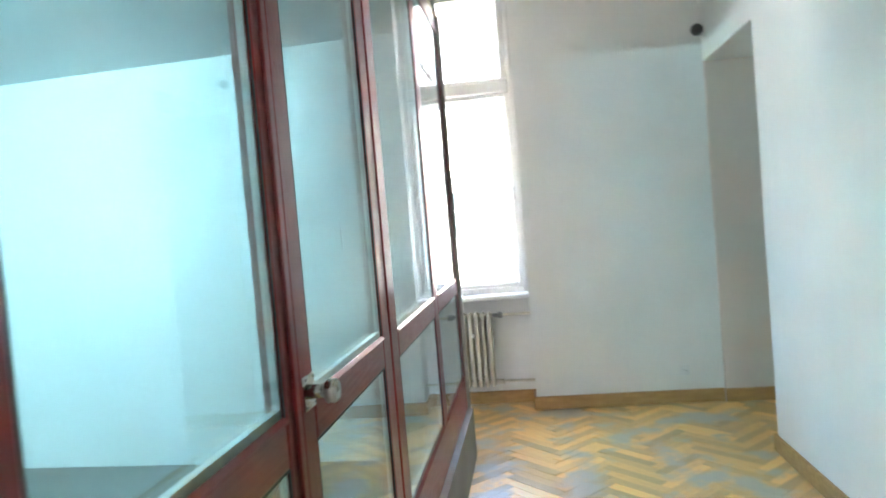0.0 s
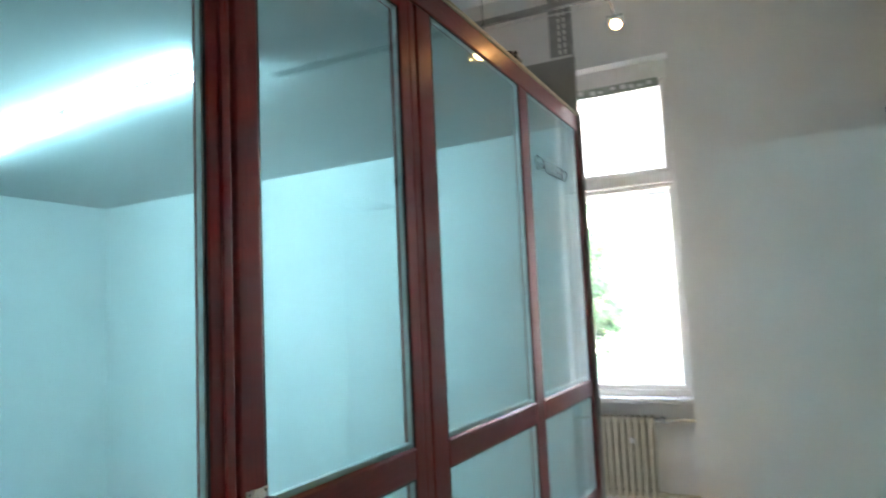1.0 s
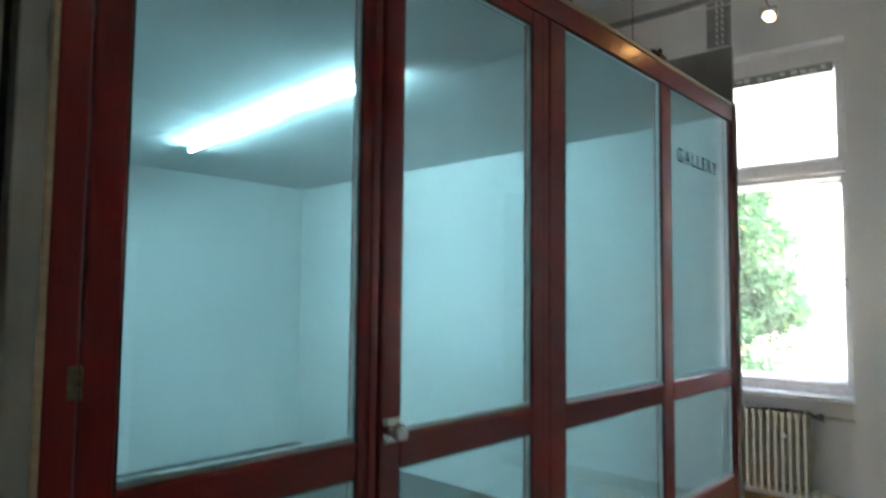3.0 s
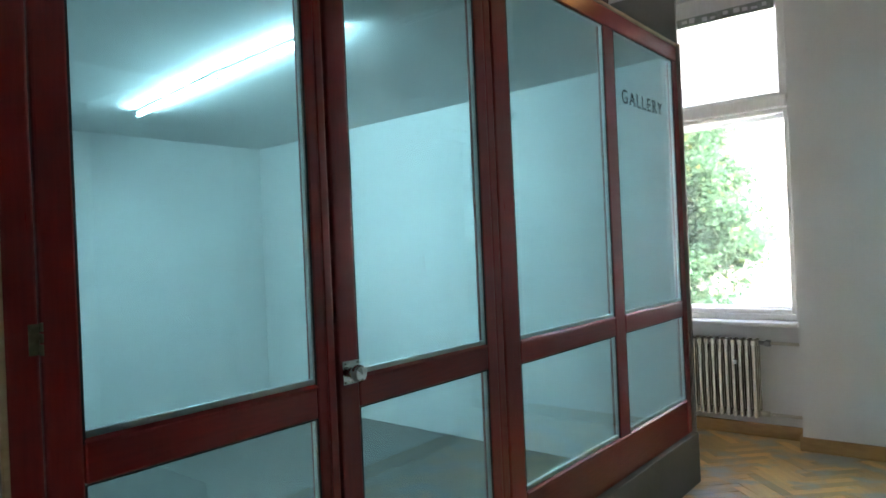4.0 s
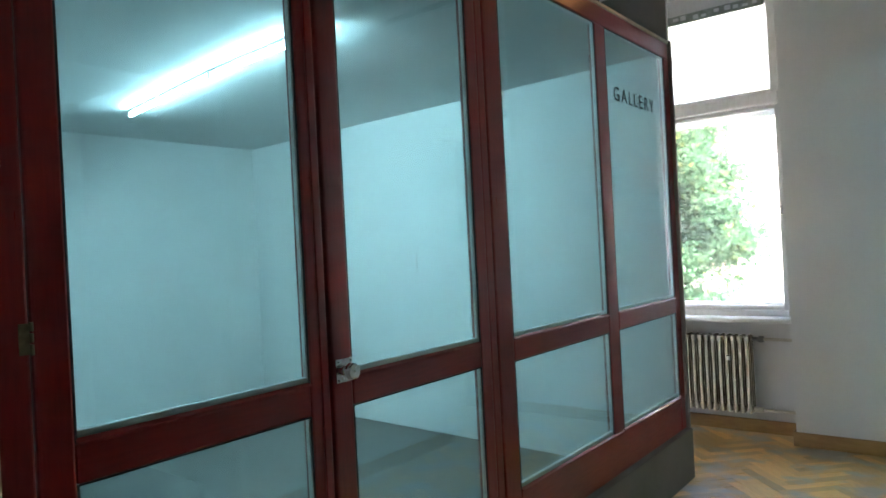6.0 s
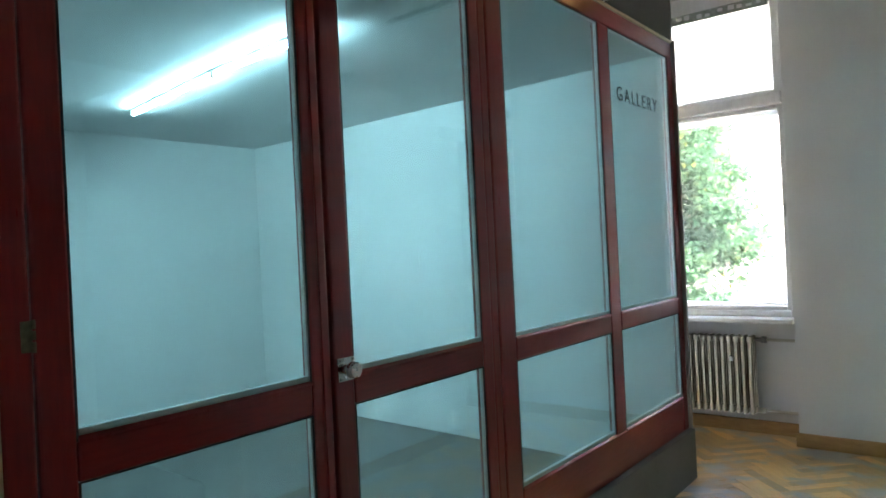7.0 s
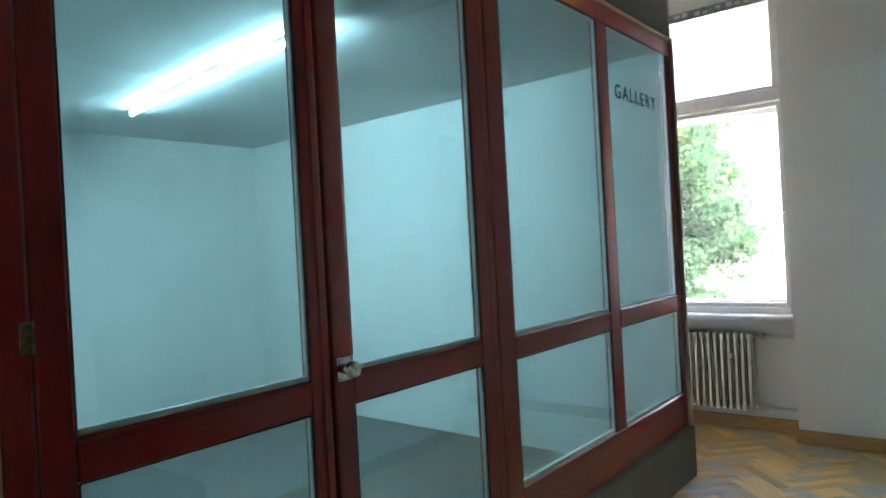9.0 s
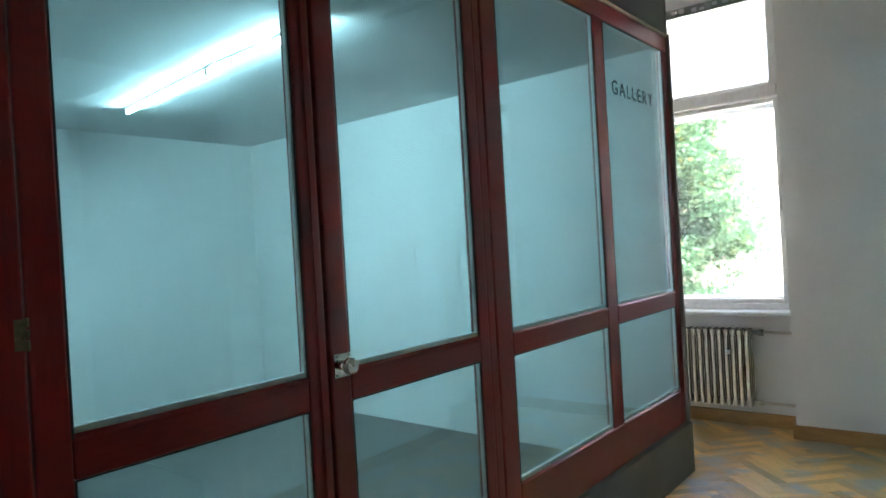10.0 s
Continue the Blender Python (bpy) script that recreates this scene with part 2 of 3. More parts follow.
# the window hole in this unseen wall is added to let in fill light
bm = box(-5.6, 0.65, -4.4, -4.2, -0.1, TOP)
box_bm(bm, 1.40, 2.35, -4.4, -4.2, -0.1, TOP)
box_bm(bm, 0.65, 1.40, -4.4, -4.2, -0.1, 1.2)
box_bm(bm, 0.65, 1.40, -4.4, -4.2, 2.5, TOP)
setting("wall_south", bm, PLASTER, "white plastered wall, unseen, with an added fill-light window", "wall")
setting("wall_west", box(-5.8, -5.6, -4.4, 6.45, -0.1, TOP), PLASTER, "plain white wall", "wall")
setting("wall_beside_gallery", box(-0.22, -0.03, -4.2, 0.43, -0.1, TOP), PALEBOARD, "dull grey painted wall", "wall")
setting("ceiling", box(-5.8, 2.75, -4.4, 6.45, TOP, TOP + 0.2), CEILING, "high white plastered ceiling", "ceiling")
setting("subfloor", box(-5.8, 2.75, -4.4, 6.45, -0.25, -0.022), BROWNTRIM, "dark boards under the parquet", "floor")


def skirting(x0, x1, y0, y1):
    bm = box(x0, x1, y0, y1, 0.0, 0.107, 0.006, 2)
    return setting("baseboard", bm, SKIRT, "honey-coloured wooden skirting board", "skirting board")


skirting(BAY_R - 0.02, RIGHT_X + 0.0, WALL_Y - 0.022, WALL_Y)
skirting(BAY_L, BAY_R, BAY_BACK - 0.022, BAY_BACK)
skirting(BAY_R - 0.022, BAY_R - 0.001, WALL_Y, BAY_BACK - 0.022)
skirting(RIGHT_X + 0.002, 2.62, WALL_Y - 0.052, WALL_Y - 0.031)
skirting(RIGHT_X - 0.022, RIGHT_X, 2.6, 4.68)
skirting(RIGHT_X - 0.022, 2.35, 4.68, 4.702)

# ---- window ----
win = base("window_1", (-0.19, 6.05, 0.97), "tall white wooden window with a transom light, daylight behind", "window", kind="structure")
FX0, FX1, FY0, FY1 = -0.80, 0.475, 6.0, 6.08


def bar(name, x0, x1, z0, z1, y0=FY0, y1=FY1, material=None, bevel=0.008):
    return part(name, box(x0, x1, y0, y1, z0, z1, bevel, 2), material or WHITEWOOD, win)


bar("window_frame", FX1 - 0.055, BAY_R, 0.97, BAY_TOP, 5.99, 6.12)
bar("window_frame", BAY_L, FX0 + 0.055, 0.97, BAY_TOP, 5.99, 6.12)
bar("window_frame", FX0 + 0.055, FX1 - 0.055, 3.50, BAY_TOP, 5.99, 6.12)
bar("window_frame", FX0 + 0.055, FX1 - 0.055, 0.97, 1.02, 5.99, 6.12)
bar("transom", FX0 + 0.055, FX1 - 0.055, 2.645, 2.745, 5.97, 6.12, None, 0.014)
for z0, z1, pad, w, pane_mat, lab in ((1.02, 2.645, 0.035, 0.035, VEILGLASS, "clear window pane with a faint glare veil"), (2.745, 3.50, 0.03, 0.060, FILMGLASS, "window pane covered with white film")):
    x0, x1 = FX0 + 0.055, FX1 - 0.055
    bar("sash_stile", x0, x0 + w, z0, z1, 6.02, 6.075)
    bar("sash_stile", x1 - w, x1, z0, z1, 6.02, 6.075)
    bar("sash_rail", x0 + w, x1 - w, z0, z0 + pad, 6.02, 6.075)
    bar("sash_rail", x0 + w, x1 - w, z1 - pad, z1, 6.02, 6.075)
    p = part("pane", box(x0 + w, x1 - w, 6.045, 6.051, z0 + pad, z1 - pad), pane_mat, win, lab)
    p.visible_shadow = False
# the outer sash of the box window, with a white lining between
bar("lining_board", BAY_L + 0.002, BAY_R - 0.002, 0.931, 0.985, 6.122, 6.448, None, 0.003)
bar("outer_stile", 0.325, BAY_R - 0.002, 0.987, BAY_TOP - 0.002, 6.30, 6.36)
bar("outer_stile", BAY_L + 0.002, -0.70, 0.987, BAY_TOP - 0.002, 6.30, 6.36)
bar("outer_rail", -0.699, 0.324, 0.987, 1.055, 6.30, 6.36)
bar("outer_rail", -0.699, 0.324, 2.605, 2.745, 6.30, 6.36)
bar("outer_rail", -0.699, 0.324, 3.56, BAY_TOP - 0.002, 6.30, 6.36)
for z0, z1 in ((1.055, 2.605), (2.745, 3.56)):
    part("pane", box(-0.70, 0.325, 6.328, 6.332, z0, z1), WINGLASS, win, "clear outer window pane").visible_shadow = False
part("casement_handle", rod((0.402, 6.012, 1.75), (0.402, 6.012, 1.86), 0.009), CHROME, win, "small metal casement handle")
setting("window_sill", box(BAY_L, BAY_R - 0.002, 5.835, 6.02, 0.935, 0.97, 0.008, 2), WHITEWOOD, "white painted window sill", "window sill")
# unseen window, added only to brighten the dark end of the partition
win_fill = base("fill_window", (1.02, -4.3, 1.2), "small white wooden window, unseen, added to let in fill light", "window", kind="structure")
for x0, x1, z0, z1 in ((0.65, 0.71, 1.2, 2.5), (1.34, 1.40, 1.2, 2.5), (0.71, 1.34, 1.2, 1.27), (0.71, 1.34, 2.43, 2.5)):
    part("window_frame", box(x0, x1, -4.34, -4.28, z0, z1, 0.006), WHITEWOOD, win_fill)
part("pane", box(0.71, 1.34, -4.313, -4.307, 1.27, 2.43), WINGLASS, win_fill).visible_shadow = False
# patterned strip in front of the top of the window
strip = base("patterned_strip", (-0.19, 5.985, 3.42), "narrow grey patterned fabric strip along the window head", "valance")
part("band", box(-0.74, 0.36, 5.972, 5.985, 3.43, 3.505, 0.003), LACE, strip)
random.seed(4)
for k in range(13):
    x = -0.70 + k * 0.083 + random.uniform(-0.02, 0.02)
    z = 3.445 + random.uniform(0, 0.02)
    part("patch", box(x, x + random.uniform(0.025, 0.05), 5.966, 5.973, z, z + random.uniform(0.02, 0.04), 0.002), PVC, strip)


# ---- radiator ----
def radiator():
    x_right, n, pitch = 0.112, 15, 0.053
    rad = base("radiator", (-0.3, 6.0, 0.17), "cream enamelled cast-iron column radiator under the window", "radiator")
    first = None
    for k in range(n):
        x = x_right - k * pitch
        if first is None:
            bm = bmesh.new()
            for y in (5.945, 6.0, 6.055):
                box_bm(bm, x - 0.0145, x + 0.0145, y - 0.02, y + 0.02, 0.225, 0.785, 0.010, 3)
            for z in (0.215, 0.785):
                box_bm(bm, x - 0.018, x + 0.018, 5.925, 6.075, z - 0.03, z + 0.03, 0.016, 3)
                rod_bm(bm, (x - 0.029, 6.0, z), (x + 0.026, 6.0, z), 0.024, seg=12)
            first = part("section", bm, CREAM, rad, smooth=True)
        else:
            ob = new("section", first.data)
            ob.parent = rad
            ob.matrix_parent_inverse = rad.matrix_basis.inverted()
            ob.matrix_basis = Matrix.Translation((-k * pitch, 0, 0))
    for k in (1, 12):
        for z in (0.25, 0.75):
            x = x_right - (k + 0.5) * pitch
            part("wall_bracket", rod((x, 5.99, z), (x, 6.125, z), 0.008, seg=8), CREAM, rad)
    part("heat_meter", box(-0.045, -0.01, 5.905, 5.935, 0.615, 0.655, 0.006, 2), PVC, rad, "small white heat meter")
    bm = rod((0.13, 6.0, 0.785), (0.19, 6.0, 0.785), 0.016)
    rod_bm(bm, (0.19, 6.0, 0.785), (0.225, 6.0, 0.785), 0.026)
    rod_bm(bm, (0.205, 6.0, 0.785), (0.205, 5.95, 0.785), 0.02)
    part("valve", bm, ZINC, rad, "grey radiator valve", smooth=True)
    part("lower_union", rod((0.13, 6.0, 0.215), (0.20, 6.0, 0.215), 0.022), CREAM, rad, smooth=True)


radiator()
for z in (0.785, 0.215):
    pipe = tagged(part("heating_pipe", rod((0.20, 6.0, z), (BAY_R + 0.02, 6.0, z), 0.012), CREAM, smooth=True),
                  "cream painted heating pipe running into the bay wall", "pipe", "heating pipes")


# ---- glazed partition ----
FRONT, BACK = 0.0, -0.046
Z_PLINTH, Z_TOP = 0.338, 2.955
part_wall = base("glazed_partition", (0, 2.7, Z_PLINTH), "dark red wooden glazed partition with fixed panes", "partition", kind="structure")


def timber(name, y0, y1, z0, z1, parent, x0=BACK, x1=FRONT, upright=True, bevel=0.007):
    return part(name, box(x0, x1, y0, y1, z0, z1, bevel, 2), RED if upright else REDRAIL, parent)


def glazing(y0, y1, z0, z1, parent):
    """A double-glazed unit: two sheets, the grey spacer round the gap and a thin black gasket in front."""
    bm = box(-0.010, -0.006, y0 - 0.004, y1 + 0.004, z0 - 0.004, z1 + 0.004)
    box_bm(bm, -0.030, -0.026, y0 - 0.004, y1 + 0.004, z0 - 0.004, z1 + 0.004)
    p = part("pane", bm, GLASS, parent, "clear double-glazed pane")
    p.visible_shadow = False
    for nm, xa, xb, w, material in (("gasket", -0.0058, -0.002, 0.004, GASKET), ("spacer", -0.0258, -0.0102, 0.006, SPACER)):
        bm = box(xa, xb, y0 - 0.001, y0 + w, z0, z1)
        box_bm(bm, xa, xb, y1 - w, y1 + 0.001, z0, z1)
        box_bm(bm, xa, xb, y0 + w, y1 - w, z0 - 0.001, z0 + (0.027 if nm == "spacer" else w))
        box_bm(bm, xa, xb, y0 + w, y1 - w, z1 - w, z1 + 0.001)
        part(nm, bm, material, p, "grey glazing spacer" if nm == "spacer" else "black rubber gasket")
    bm = bmesh.new()
    rows = [[bm.verts.new((x, y, z0 + dz)) for x, dz in ((-0.0055, -0.001), (0.006, -0.001), (0.006, 0.003), (-0.0055, 0.012))] for y in (y0 + 0.001, y1 - 0.001)]
    for k in range(4):
        bm.faces.new((rows[0][k], rows[0][(k + 1) % 4], rows[1][(k + 1) % 4], rows[1][k]))
    bm.faces.new(rows[0])
    bm.faces.new(rows[1][::-1])
    part("glazing_bead", bm, REDRAIL, p, "sloping red glazing bead")
    return p


# fixed frame: jamb at the hinge side, posts, rails
timber("jamb", 0.680, 0.748, Z_PLINTH, 2.85, part_wall)
timber("post_cover", 2.504, 2.556, Z_PLINTH, 2.845, part_wall, x1=-0.004)
timber("post", 2.560, 2.678, Z_PLINTH, 2.845, part_wall)
timber("post", 3.655, 3.783, 0.562, 2.845, part_wall)
timber("post", 4.702, 4.785, Z_PLINTH, 2.845, part_wall)
timber("head_rail", 0.680, 4.785, 2.848, Z_TOP, part_wall, upright=False)
timber("bottom_rail", 2.680, 4.700, Z_PLINTH, 0.560, part_wall, upright=False)
timber("threshold", 0.750, 2.500, Z_PLINTH, 0.365, part_wall, upright=False)
for y0, y1 in ((2.680, 3.653), (3.785, 4.700)):
    timber("middle_rail", y0, y1, 1.130, 1.225, part_wall, upright=False)
    for z0, z1 in ((0.560, 1.130), (1.225, 2.846)):
        glazing(y0, y1, z0, z1, part_wall)
part("capping", box(-0.085, 0.006, 0.680, 4.787, Z_TOP + 0.001, Z_TOP + 0.022, 0.004), RAWEDGE, part_wall, "pale raw wood capping strip")
part("edge_strip", box(-0.04, 0.003, 0.666, 0.6795, Z_PLINTH, 2.96, 0.002), RAWEDGE, part_wall, "thin raw wood edge strip")


def leaf(name, y0, y1, pane_y0, pane_y1, label):
    d = base(name, (0, y0, 0.37), label, "door", "gallery double door", "structure")
    z0, z1 = 0.370, 2.843
    timber("stile", y0, pane_y0, z0, z1, d)
    timber("stile", pane_y1, y1, z0, z1, d)
    timber("top_rail", pane_y0, pane_y1, 2.782, z1, d, upright=False)
    timber("lock_rail", pane_y0, pane_y1, 1.146, 1.240, d, upright=False)
    timber("bottom_rail", pane_y0, pane_y1, z0, 0.560, d, upright=False)
    glazing(pane_y0, pane_y1, 0.560, 1.146, d)
    glazing(pane_y0, pane_y1, 1.240, 2.782, d)
    return d


door_a = leaf("door_1", 0.752, 1.592, 0.832, 1.522, "closed dark red glazed door leaf with hinges")
door_b = leaf("door_2", 1.612, 2.500, 1.699, 2.430, "closed dark red glazed door leaf with a metal knob")
part("astragal", box(0.0005, 0.009, 1.560, 1.590, 0.375, 2.838, 0.004, 2), RED, door_a, "red cover strip over the door joint")
for z in (0.62, 1.490, 2.55):
    bm = box(0.0005, 0.004, 0.725, 0.7465, z - 0.034, z + 0.034, 0.001)
    rod_bm(bm, (0.005, 0.7500, z - 0.036), (0.005, 0.7500, z - 0.012), 0.0045, seg=10)
    rod_bm(bm, (0.005, 0.7500, z - 0.008), (0.005, 0.7500, z + 0.012), 0.0045, seg=10)
    rod_bm(bm, (0.005, 0.7500, z + 0.016), (0.005, 0.7500, z + 0.036), 0.0045, seg=10)
    for yy in (0.732,):
        for dz in (-0.024, 0.024):
            rod_bm(bm, (0.003, yy, z + dz), (0.0052, yy, z + dz), 0.004, seg=8)
    part("hinge", bm, BRASS, door_a, "dull brass butt hinge")
part("rebate_strip", box(-0.044, -0.014, 1.593, 1.611, 0.375, 2.838), RED, door_b)
plate = part("knob_plate", box(0.0005, 0.005, 1.626, 1.697, 1.228, 1.303, 0.0012), CHROME, door_b, "square nickel plate with four screws")
for yy in (1.634, 1.689):
    for zz in (1.236, 1.295):
        part("screw", rod((0.004, yy, zz), (0.0065, yy, zz), 0.0035, seg=8), STEEL, plate)
bm = rod((0.004, 1.640, 1.270), (0.045, 1.640, 1.270), 0.016, 0.014, 20)
rod_bm(bm, (0.045, 1.640, 1.270), (0.052, 1.640, 1.270), 0.014, 0.026, 24)
rod_bm(bm, (0.052, 1.640, 1.270), (0.070, 1.640, 1.270), 0.026, 0.026, 24)
rod_bm(bm, (0.070, 1.640, 1.270), (0.074, 1.640, 1.270), 0.026, 0.021, 24)
part("knob", bm, CHROME, door_b, "round nickel door knob", smooth=True)

scratch = tagged(part("glass_scratch", box(-0.0058, -0.0045, 2.0548, 2.0562, 1.553, 1.633), BOARD), "fine vertical scratch on the door glass", "scratch")
setting("plinth", box(-0.09, 0.035, 0.62, 4.800, 0.0, Z_PLINTH - 0.002, 0.003), STEEL, "dark grey sheet-metal plinth under the partition", "plinth")

# lettering on the last pane
curve = bpy.data.curves.new("lettering", "FONT")
curve.body, curve.size, curve.extrude = "GALLERY", 0.118, 0.0008
curve.space_character = 1.32
text = bpy.data.objects.new("lettering", curve)
flat = bpy.data.meshes.new_from_object(text)
bpy.data.objects.remove(text)
flat.materials.append(LETTER)
letters = tagged(new("lettering", flat), "dark grey vinyl lettering on the glass", "lettering")
wide = max(v.co.x for v in flat.vertices) - min(v.co.x for v in flat.vertices)
for v in flat.vertices:
    v.co.x *= 0.615 / wide
letters.matrix_world = pose(-0.0045, 3.872, 2.448, 90, 0, 90)

# ---- the gallery box ----
FARW = math.atan2(0.24, 4.9)
far = setting("wall_gallery_end", box(-5.2, 0.044, 0.0, 0.06, 0.0, 2.96), BOXWALL, "smooth white gallery wall", "wall")
far.matrix_world = pose(-0.092, 4.752, 0, 0, 0, -math.degrees(FARW))
setting("wall_gallery_back", box(-5.05, -4.92, 0.30, 5.2, 0.0, 2.96), BOXWALL, "smooth white gallery back wall", "wall")
setting("wall_gallery_side", box(-5.05, -0.23, 0.30, 0.43, 0.0, 2.96), BOXWALL, "smooth white gallery side wall", "wall")
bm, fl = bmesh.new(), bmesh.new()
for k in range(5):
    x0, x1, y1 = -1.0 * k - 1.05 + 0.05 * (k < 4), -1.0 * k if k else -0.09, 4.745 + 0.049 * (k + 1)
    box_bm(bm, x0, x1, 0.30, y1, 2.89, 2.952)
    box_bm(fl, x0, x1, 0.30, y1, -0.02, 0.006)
setting("ceiling_gallery", bm, BOXCEIL, "low gallery ceiling, white toned down against the tube glow", "ceiling")
setting("floor_gallery", fl, CARPET, "grey smooth gallery floor", "floor")
setting("cladding_end", box(-0.076, 0.020, 4.788, 4.812, Z_PLINTH, 2.975, 0.002), BOARD, "grey beige edge board of the gallery box", "cladding")
setting("cladding_top", box(-0.46, 0.004, 4.782, 4.812, 2.979, 3.365, 0.002), BOARD, "grey beige board rising above the partition", "cladding")

# pale boards and casing beside the hinge jamb
setting("trim_board", box(-0.06, -0.004, 0.606, 0.6655, 0.0, 3.1, 0.003), PALEBOARD, "pale grey painted board beside the door jamb", "trim")
# solid black strip in place of the shade in the gap between the boards
setting("trim_back", box(-0.075, -0.055, 0.575, 0.6055, 0.0, 3.1), BLACK, "black strip standing for the shaded gap behind the trim", "trim")
bm = box(-0.06, 0.006, 0.560, 0.576, 0.0, 3.1, 0.004, 2)
box_bm(bm, -0.06, 0.012, 0.553, 0.5595, 0.0, 3.1, 0.003, 2)
setting("trim_moulding", bm, PALEBOARD, "pale grey profiled moulding", "trim")
setting("trim_brown", box(-0.06, -0.012, 0.531, 0.552, 0.0, 3.1, 0.003), BROWNTRIM, "old brown wooden strip", "trim")
bm = box(-0.06, 0.0, 0.432, 0.530, 0.0, 3.1, 0.004, 2)
box_bm(bm, 0.0, 0.012, 0.505, 0.522, 0.0, 3.1, 0.005, 2)
box_bm(bm, 0.0, 0.010, 0.455, 0.470, 0.0, 3.1, 0.005, 2)
setting("trim_casing", bm, PALEBOARD, "grey painted casing with two beads", "trim")


# ---- fluorescent battens ----
def batten(a, b):
    """A bare batten: a box-section housing under the ceiling and one tube below it between two holders."""
    a, b = Vector(a), Vector(b)
    length = (b - a).length
    lamp = base("batten_light", (0, 0, 0), "bare fluorescent batten light, switched on, on the gallery ceiling", "ceiling light", "gallery tubes")
    part("housing", box(0, length, -0.016, 0.016, 0.020, 0.041, 0.003, 2), PVC, lamp, "white batten housing")
    for x in (0.004, length - 0.022):
        part("lamp_holder", box(x, x + 0.018, -0.012, 0.012, -0.015, 0.0198, 0.004, 2), PVC, lamp)
    part("tube", rod((0.0225, 0, 0), (length - 0.0225, 0, 0), 0.013), TUBE, lamp, "glowing white fluorescent tube", smooth=True)
    lamp.matrix_basis = Matrix.Translation(a) @ pose(0, 0, 0, 0, 0, math.degrees(math.atan2(b.y - a.y, b.x - a.x)))


TZ = 2.848
batten((-3.745, 2.949, TZ), (-2.314, 2.756, TZ))
batten((-2.294, 2.753, TZ), (-1.06, 2.665, TZ))


# ---- high fittings ----
def track():
    t = base("track_rail", (0, 4.09, 3.42), "grey lighting track hung across the room with a loose cable", "track rail")
    part("rail", box(-2.2, 1.90, 4.073, 4.107, 3.40, 3.435, 0.003), ZINC, t)
    for x in (0.62, 1.6):
        part("bracket", box(x - 0.02, x + 0.02, 4.07, 4.11, 3.435, 3.455, 0.003), ZINC, t)
        part("rod", rod((x, 4.09, 3.45), (x, 4.09, TOP), 0.003, seg=8), ZINC, t)
    cu = bpy.data.curves.new("cable", "CURVE")
    cu.dimensions, cu.bevel_depth, cu.bevel_resolution = "3D", 0.0045, 2
    sp = cu.splines.new("NURBS")
    pts = [(-0.9, 3.40), (-0.45, 3.375), (-0.1, 3.395), (0.25, 3.36), (0.55, 3.40), (0.85, 3.37), (1.2, 3.40), (1.88, 3.39)]
    sp.points.add(len(pts) - 1)
    for q, (x, z) in zip(sp.points, pts):
        q.co = (x, 4.115, z, 1)
    sp.use_endpoint_u = True
    tmp = bpy.data.objects.new("cable", cu)
    me = bpy.data.meshes.new_from_object(tmp)
    bpy.data.objects.remove(tmp)
    me.materials.append(PVC)
    c = new("cable", me)
    c.parent = t
    c.matrix_parent_inverse = t.matrix_basis.inverted()
    c["label"] = "thin white cable"


track()


def spot(x, aim):
    s = base("track_spotlight", (x, 4.09, 3.40), "small grey track spotlight with a lit warm bulb", "spotlight", "track spotlights")
    part("adapter", box(x - 0.03, x + 0.03, 4.078, 4.102, 3.375, 3.40, 0.004), ZINC, s)
    part("stem", rod((x, 4.09, 3.375), (x, 4.20, 3.325), 0.006, seg=10), ZINC, s)
    head, way = Vector((x, 4.20, 3.28)), Vector(aim).normalized()
    bm = rod(head - way * 0.03, head + way * 0.035, 0.022, 0.034, 20)
    part("head", bm, ZINC, s, smooth=True)
    for dx in (-0.04, 0.04):
        part("yoke", box(x + dx - 0.004, x + dx + 0.004, 4.188, 4.212, 3.275, 3.325, 0.002), ZINC, s)
    part("yoke_bridge", box(x - 0.044, x + 0.044, 4.188, 4.212, 3.32, 3.327, 0.002), ZINC, s)
    part("bulb", rod(head + way * 0.036, head + way * 0.046, 0.027, 0.02, 20), BULB, s, "glowing halogen bulb")


spot(0.405, (0.25, -0.9, -0.55))


def slotted_post():
    p = base("slotted_post", (-0.08, 4.75, 3.37), "grey slotted steel angle post from gallery box to ceiling", "post")
    z0, z1, pitch = 3.366, TOP, 0.044
    def flange(w0, w1, face):
        bm = bmesh.new()
        d = (w1 - w0) / 10
        cols = [w0, w0 + 4.2 * d, w0 + 5.4 * d, w0 + 6.8 * d, w0 + 8 * d, w1]
        n = int((z1 - z0) / pitch)
        for k in range(n + 1):
            za, zb = z0 + k * pitch, min(z1, z0 + k * pitch + pitch)
            zm = min(z1, za + pitch * 0.3)
            for i in range(5):
                spans = [(za, zm)] if i in (1, 3) else [(za, zb)]
                for a, b in spans:
                    if b - a > 0.002:
                        if face == "x":
                            box_bm(bm, cols[i], cols[i + 1], 4.742, 4.745, a, b)
                        else:
                            box_bm(bm, -0.004, -0.001, cols[i], cols[i + 1], a, b)
        bmesh.ops.remove_doubles(bm, verts=bm.verts, dist=1e-4)
        return bm
    part("flange", flange(-0.145, -0.004, "x"), ZINC, p)
    part("flange", flange(4.745, 4.80, "y"), ZINC, p)


